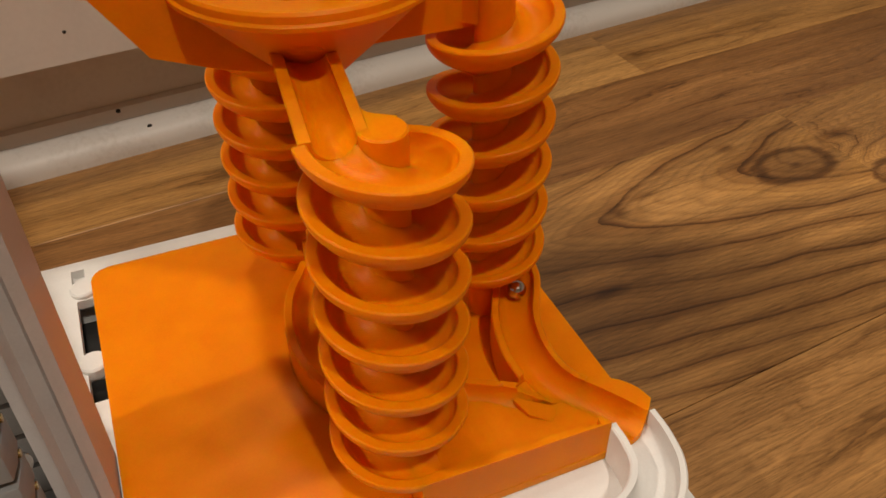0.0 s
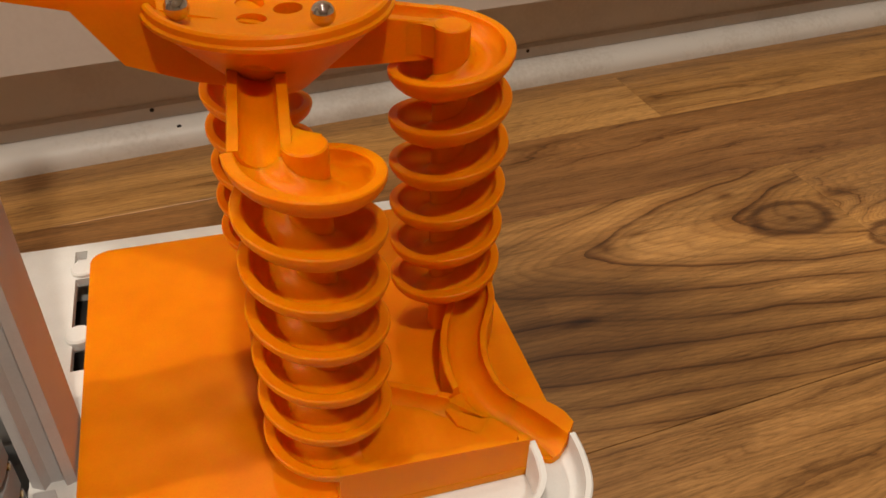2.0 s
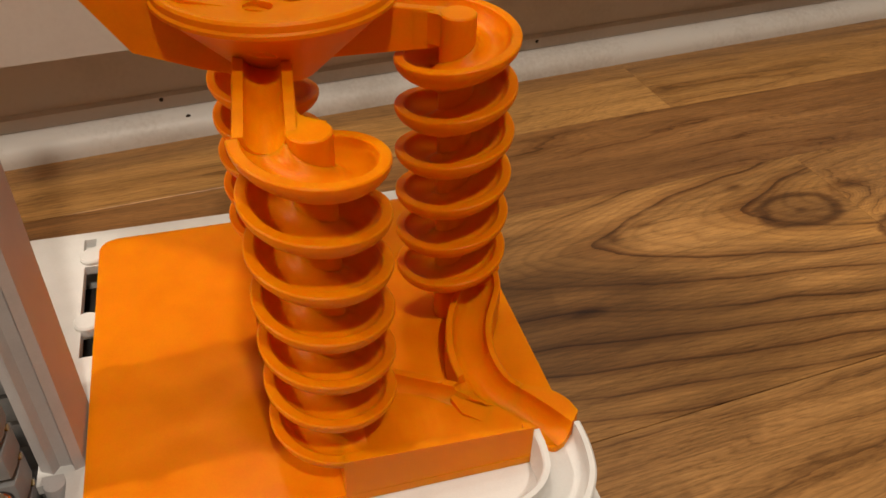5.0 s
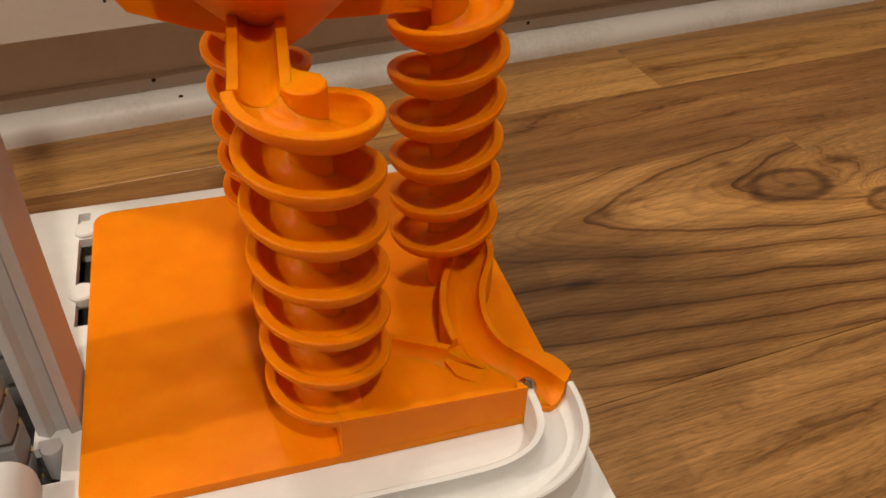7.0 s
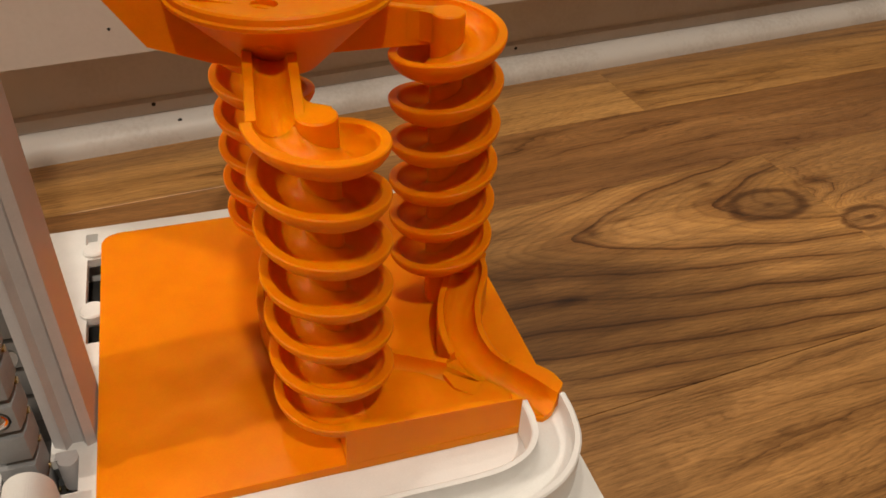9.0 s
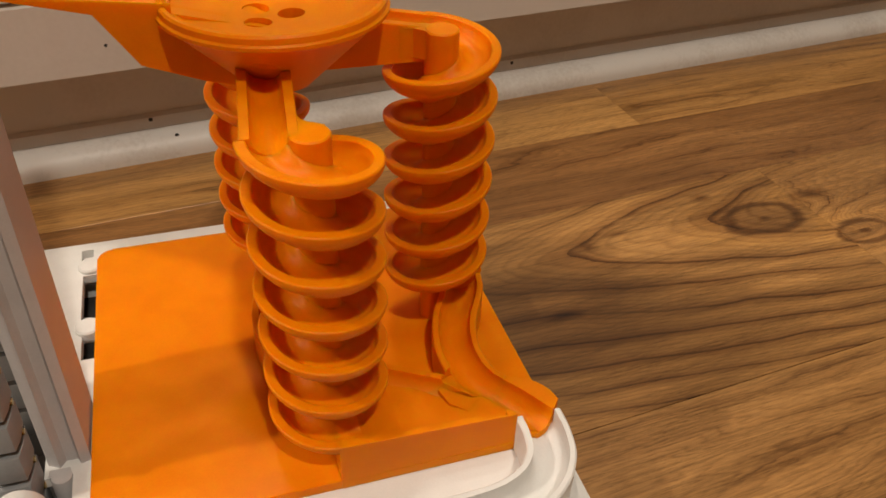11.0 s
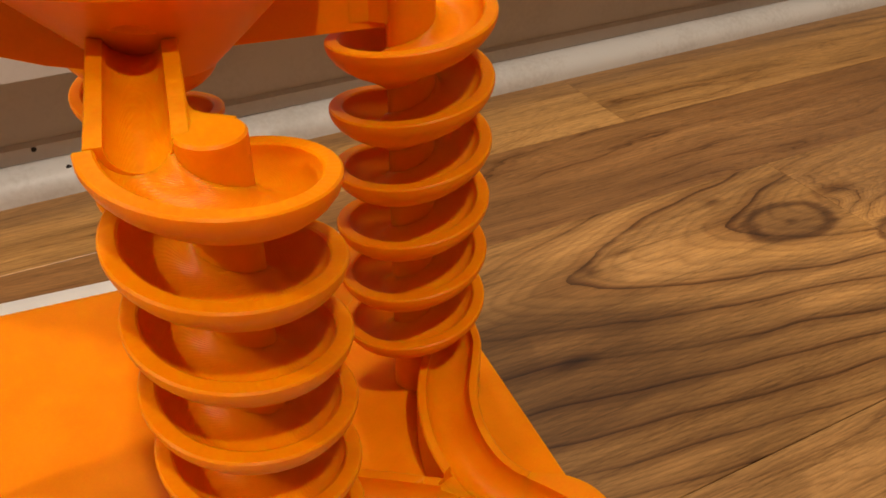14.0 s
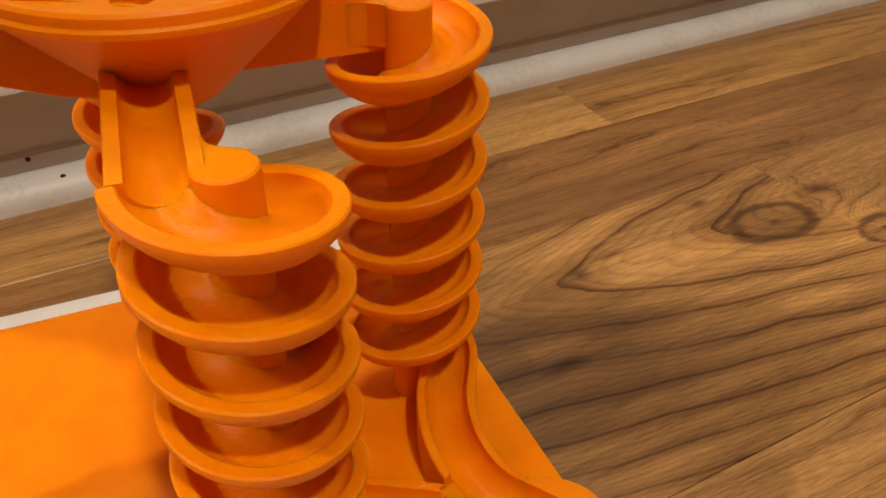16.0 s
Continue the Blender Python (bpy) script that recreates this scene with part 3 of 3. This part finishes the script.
TONGUE = [(35, 3.0), (39, 5.6), (44, 4.0), (48, -2.0), (50, -8.0), (43, -6.5), (37, -2.5)]
part("tongue", sloped_bm(TONGUE, lambda x, y: 36.0, lambda x, y: 43.6 - 0.19 * (x - 37) + 0.12 * y), ORANGE, machine)
FRONT_BLOCK = [(-0.5, -17.6), (57.2, -17.3), (57.6, -13), (54, -6), (48, 0.5), (40, 4), (28, 4), (16, -2.4), (-0.5, -5)]


def sink(mm):
    """Lowers the cutters a little, so that no two bodies share a floor."""
    for c in cutters:
        c.location.z = -mm * MM


for k, p in paths.items():
    if k == "front":
        bm = sloped_bm(FRONT_BLOCK, lambda x, y: 33.4, lambda x, y: 51.2 - 0.045 * x)
        body = part("gutter", bm, ORANGE, machine, "orange gutter block at the plate's edge")
    else:
        body = part("gutter", sweep_bm([q for q in p if q.y > (-4.5 if k == "right" else -5)], pipe_outer(7.4, 36.0)), ORANGE, machine, "curved orange gutter on the plate")
    sink({"front": 0.0, "right": 0.1, "back": 0.2}[k])
    cut(body, *cutters)

# spout: a wall that swells outwards, its end cut square to the flow
SPOUT = smooth_path([(55.4, 0.8), (59.4, -1.0), (64.2, -3.8), (67.6, -8.2), (69.0, -13.2)], 5)
spout_outline = [(q.x, q.y) for q in SPOUT] + [(66.6, -16.0), (63.4, -18.4), (60.4, -19.3), (57.6, -18.6), (57.3, -12), (52, -8), (49.8, -3.2)]
spout_low = lambda x, y: 37.2 + max(0.0, 0.55 * (x - 61.0))
spout = part("spout", sloped_bm(spout_outline, spout_low, lambda x, y: 47.1), ORANGE, machine, "rounded orange spout over the white tray")
sink(0.15)
cut(spout, *cutters)
drop_cutters(*cutters)
part("joint_line", box_bm(0.6, 57.0, -17.62, -17.2, 36.35, 36.55), ORANGE, machine)

# white collecting tray round the front corner
TRAY = smooth_path([(61, -16.5, 46.8), (60.8, -24, 46.6), (58.8, -32, 46.4), (53, -39.0, 46.2), (44, -43.2, 46.0), (32, -44.6, 45.8), (10, -44.4, 45.6), (-20, -43.8, 45.4), (-55, -43.2, 45.2), (-73, -41.0, 45.0), (-83, -34, 45.0), (-87, -22, 45.0)], 10)
tray = part("tray", sweep_bm(TRAY, pipe_outer(7.3, 30.0, 0.5)), WHITE, machine, "white half-round collecting channel")
cutter = part("cutter", sweep_bm([TRAY[0] + Vector((0, 6, 0))] + TRAY, lambda q: [(5.3, 20, False), (5.3, -5.0, False)] + [(5.3 * math.cos(a), -5.0 - 3.6 * math.sin(a), False) for a in [math.pi * k / 12 for k in range(1, 12)]] + [(-5.3, -5.0, False), (-5.3, 20, False)]), WHITE)
cut(tray, cutter)
drop_cutters(cutter)

# lift: pale post, grey bucket chain, white scoop
post_outline = [(-83.0, 15), (-79.6, 13.2), (-78.0, 15.6), (-74.8, 15.6), (-73.6, 13.2), (-70.9, 14.2), (-70.9, 37), (-83.0, 37)]
post = part("lift_post", prism_bm(post_outline, DECK - 0.2, 330), PALE, machine, "pale silver printed upright of the ball lift")
part("post_foot", prism_bm([(-82.8, 12.9), (-76.8, 12.9)] + [(-79.2 + 3.2 * math.cos(t), 10.2 - 3.4 * math.sin(t)) for t in [math.pi * k / 12 for k in range(13)]] + [(-82.8, 11.0)], 22, 33.4, 0.6), PALE, post)


def hood_bm():
    """An arched roof over the ball inlet, open towards the tray."""
    bm = bmesh.new()
    turns = [math.radians(180 * k / 20) for k in range(21)]
    ring = [(6.9 * math.cos(a), 8.2 * math.sin(a)) for a in turns] + [(4.7 * math.cos(a), 5.8 * math.sin(a)) for a in turns[::-1]]
    ends = [[bm.verts.new((-87.2 + x, y, 38.5 + z)) for x, z in ring] for y in (-15.5, -4.0)]
    n = len(ring)
    for j in range(n):
        bm.faces.new((ends[0][j], ends[0][(j + 1) % n], ends[1][(j + 1) % n], ends[1][j]))
    for j in range(20):
        for e in ends:
            bm.faces.new((e[j], e[j + 1], e[n - 2 - j], e[n - 1 - j]))
    for x0, x1 in ((-94.1, -91.9), (-82.5, -80.3)):
        box_bm(x0, x1, -15.4, -4.1, 32.8, 38.6, 0, bm)
    return bm


part("inlet_hood", hood_bm(), WHITE, machine, "white arched hood at the foot of the lift")

balls_label = "small polished steel bearing ball of the marble run"


def ball_mesh():
    bm = bmesh.new()
    bmesh.ops.create_icosphere(bm, subdivisions=4, radius=3.0)
    return shape(bm, 180)


BALL = ball_mesh()
BALL.materials.append(STEEL)


def ball(at):
    ob = new("steel_ball", BALL)
    ob.location = Vector(at) * MM
    return tagged(ob, balls_label, "steel ball", "steel balls")


# ---- balls on their way: dish, hole, tower, gutter, tray ----
LIFT_X, LIFT_LOW, LIFT_HIGH, LIFT_R, LIFT_Y = -89.6, 26.0, 252.0, 17.0, 23.5


def lengths(points):
    out = [0.0]
    for a, b in zip(points, points[1:]):
        out.append(out[-1] + (b - a).length)
    return out


def tower_track(key):
    """Ball centres from the tower's first point to the spout, in mm."""
    (cx, cy), start, turn, z0, pitch, run = TOWERS[key]
    pts = []
    for k in range(int(run / 10) + 1):
        d = 10 * k
        a = math.radians(start + turn * d)
        pts.append(Vector((cx + 11.4 * math.cos(a), cy + 11.4 * math.sin(a), z0 - pitch * d / 360 - 1.5)))
    tail = [q + Vector((0, 0, -1.8)) for q in paths[key][3:]]
    return pts, tail


TRAY_TRACK = [q + Vector((0, 0, -5.4)) for q in TRAY]


def at_length(points, marks, s):
    s = min(max(s, 0.0), marks[-1])
    for k in range(len(marks) - 1):
        if s <= marks[k + 1]:
            f = (s - marks[k]) / max(1e-6, marks[k + 1] - marks[k])
            return points[k].lerp(points[k + 1], f)
    return points[-1]


def ball_run(key, drop, out, rest, rank, roll, phase=0.0):
    """drop, out: when it enters the tower and leaves its foot; rest: its place in the tray's queue at 7.4 s, in mm; roll: how long it circles in the dish; phase: turn added to its circling, in radians."""
    spiral, tail = tower_track(key)
    ms, mt, mr = lengths(spiral), lengths(tail), lengths(TRAY_TRACK)
    hole = HOLES[{"front": 0, "right": 1, "back": 2}[key]]
    first = spiral[0]
    start = Vector((-78, 48.5, 172.0))
    ride = [Vector((-64 + 7.0 * (rank - 5), 20 + 7 * (rank % 2), 5.6)), Vector((-84, 23.5, 6.0)), Vector((LIFT_X, 23.5, 30)), Vector((LIFT_X, 30.0, 150)), Vector((LIFT_X + 6, 44.0, 170)), start]
    rise = lengths(ride)
    pace = 390.0

    def where(t):
        begin = drop - 0.25 - roll
        if t < begin - 0.4:
            return at_length(ride, rise, rise[-1] - 60.0 * (begin - 0.4 - t))
        if t < begin:
            return start.lerp(Vector((-25, 48.5, 160.2)), (t - begin + 0.4) / 0.4)
        if t < drop - 0.25:
            f = (t - begin) / roll
            a = math.pi - 2 * math.pi * (1.3 + 0.5 * f) * roll * f + phase * min(1.0, 8 * f)
            r = 25.0 * (1 - f) + 6.0 * f
            return Vector((HEART[0] + r * math.cos(a), HEART[1] + r * math.sin(a), 155.9 + 3.2 * (r / 25.0) ** 2))
        if t < drop - 0.12:
            f = (t - drop + 0.25) / 0.13
            return Vector((hole[0], hole[1], 155 - 8 * f))
        if t < drop:
            f = (t - drop + 0.12) / 0.12
            return Vector((hole[0], hole[1], 147)).lerp(first, f)
        if t < out:
            g = (t - drop) / (out - drop)
            return at_length(spiral, ms, ms[-1] * (0.9 * g + 0.1 * g * g))
        s = (t - out) * pace
        if s < mt[-1]:
            return at_length(tail, mt, s)
        since = t - out - mt[-1] / pace
        queue = min(rest + 8.0 * (t - 7.4), mr[-1] - 6.6 * rank)
        slow = 1 - math.exp(-since * 2.0)
        return at_length(TRAY_TRACK, mr, max(0.0, min(queue, pace * slow / 3.7 + 20 * since)))

    rows, t = [], 0.0
    ob = ball(where(0.0))
    last = None
    while t < 16.0001:
        q = where(t)
        if last is None or (q - last).length > 0.02 or t > 15.99:
            if last is not None and last_t < t - 0.051:
                rows.append((t - 1 / 30, pose(*(last * MM))))
            rows.append((t, pose(*(q * MM))))
            last, last_t = q, t
        t += 1 / 30
    if rows[-1][0] < 15.99:
        rows.append((16.0, pose(*(last * MM))))
    return ob, rows


# tower, time into the tower, time out of its foot, place in the queue, rank in the queue, seconds in the dish, phase there
RUNS = [
    ("right", -0.90, -0.02, 116, 5, 1.0), ("back", 0.46, 1.397, 109, 6, 1.2), ("right", 0.88, 1.71, 102, 7, 1.5), ("back", 1.88, 2.817, 95, 8, 1.3),
    ("right", 5.45, 6.31, 87.5, 9, 4.1, -2.51), ("front", 5.42, 6.42, 79.7, 10, 3.4, 4.27), ("back", 5.68, 6.657, 72, 11, 2.9), ("back", 7.96, 8.967, 62, 12, 1.0),
    ("back", 10.98, 11.947, 22, 13, 2.2, -2.08), ("front", 11.10, 12.20, 15, 14, 1.9, 0.35), ("front", 15.56, 16.56, 0, 15, 3.9),
]


# ---- bucket chain of the lift: links run up the front and down the back ----
LINK_GAP, LINK_COUNT = 12.0, 47
LOOP = 2 * (LIFT_HIGH - LIFT_LOW) + 2 * math.pi * LIFT_R
LINK_PACE = 23.0


def loop_pose(s):
    """Place along the chain's loop: up the front, over, down the back, under."""
    rise, half = LIFT_HIGH - LIFT_LOW, math.pi * LIFT_R
    s %= LOOP
    if s < rise:
        y, z, a = LIFT_Y - LIFT_R, LIFT_LOW + s, 0.0
    elif s < rise + half:
        a = (s - rise) / LIFT_R
        y, z = LIFT_Y - LIFT_R * math.cos(a), LIFT_HIGH + LIFT_R * math.sin(a)
    elif s < 2 * rise + half:
        y, z, a = LIFT_Y + LIFT_R, LIFT_HIGH - (s - rise - half), math.pi
    else:
        a = math.pi + (s - 2 * rise - half) / LIFT_R
        y, z = LIFT_Y - LIFT_R * math.cos(a), LIFT_LOW + LIFT_R * math.sin(a)
    return Matrix.Translation(Vector((LIFT_X, y, z)) * MM) @ Matrix.Rotation(-a, 4, "X")


def link_shapes():
    """A plain link, and one with a round pocket; both look towards -y."""
    def body():
        side = [(-5.5, -5.2), (-5.5, 5.2), (5.5, 5.2), (5.5, -5.2)]
        bm = bmesh.new()
        back = [bm.verts.new((x, 6.0, z)) for x, z in side]
        mid = [bm.verts.new((x, -1.0, z)) for x, z in side]
        face = [bm.verts.new((x * 0.86, -5.5, z * 0.9)) for x, z in side]
        for a, b in ((back, mid), (mid, face)):
            for j in range(4):
                bm.faces.new((a[j], a[(j + 1) % 4], b[(j + 1) % 4], b[j]))
        bm.faces.new(back)
        bm.faces.new(face[::-1])
        bmesh.ops.bevel(bm, geom=list(bm.edges), offset=0.5, segments=2, profile=0.5, affect="EDGES")
        return bm

    plain = part("link_body", body(), GREY)
    pocket = part("link_body", body(), GREY)
    hole = bmesh.new()
    bmesh.ops.create_icosphere(hole, subdivisions=3, radius=3.5)
    for v in hole.verts:
        v.co.y -= 5.0
    cutter = part("cutter", hole, BLACK)
    cut(pocket, cutter)
    drop_cutters(cutter)
    pin = bmesh.new()
    bmesh.ops.create_cone(pin, cap_ends=True, segments=16, radius1=1.0, radius2=1.0, depth=11.6, matrix=Matrix.Translation((0, 3.0, -5.9)) @ Matrix.Rotation(math.pi / 2, 4, "Y"))
    pins = part("pin", pin, BRASS)
    return plain, pocket, pins


def build_chain():
    plain, pocket, pins = link_shapes()
    out = []
    gap = LOOP / LINK_COUNT
    for k in range(LINK_COUNT):
        carrier = thing("lift_link", "grey printed chain link of the ball lift" if k % 3 else "grey printed chain link with a round ball pocket", "chain link", "lift chain links")
        for source in (pocket if k % 3 == 0 else plain, pins):
            ob = new(source.name.split(".")[0], source.data)
            ob.parent = carrier
        out.append((carrier, k * gap - 4.2))
    for ob in (plain, pocket, pins):
        bpy.data.objects.remove(ob)
    return out


LINKS = build_chain()


def link_rows(start, offset):
    rows = []
    for k in range(65):
        t = k / 4
        rows.append((t, loop_pose(start + LINK_PACE * t) @ Matrix.Translation(Vector(offset) * MM)))
    return rows


def motions():
    for k, (ob, start) in enumerate(LINKS):
        walk(ob, link_rows(start, (0, 0, 0)))
        if k % 3 == 0 and (k < 10 or k > 26):
            walk(ball((0, 0, 0)), link_rows(start, (0, -4.8, 0)))
    for run in RUNS:
        ob, rows = ball_run(*run)
        walk(ob, rows)
    marks = lengths(TRAY_TRACK)
    for k in range(5):
        ball(at_length(TRAY_TRACK, marks, marks[-1] - 6.6 * k))


floor_planks()
motions()
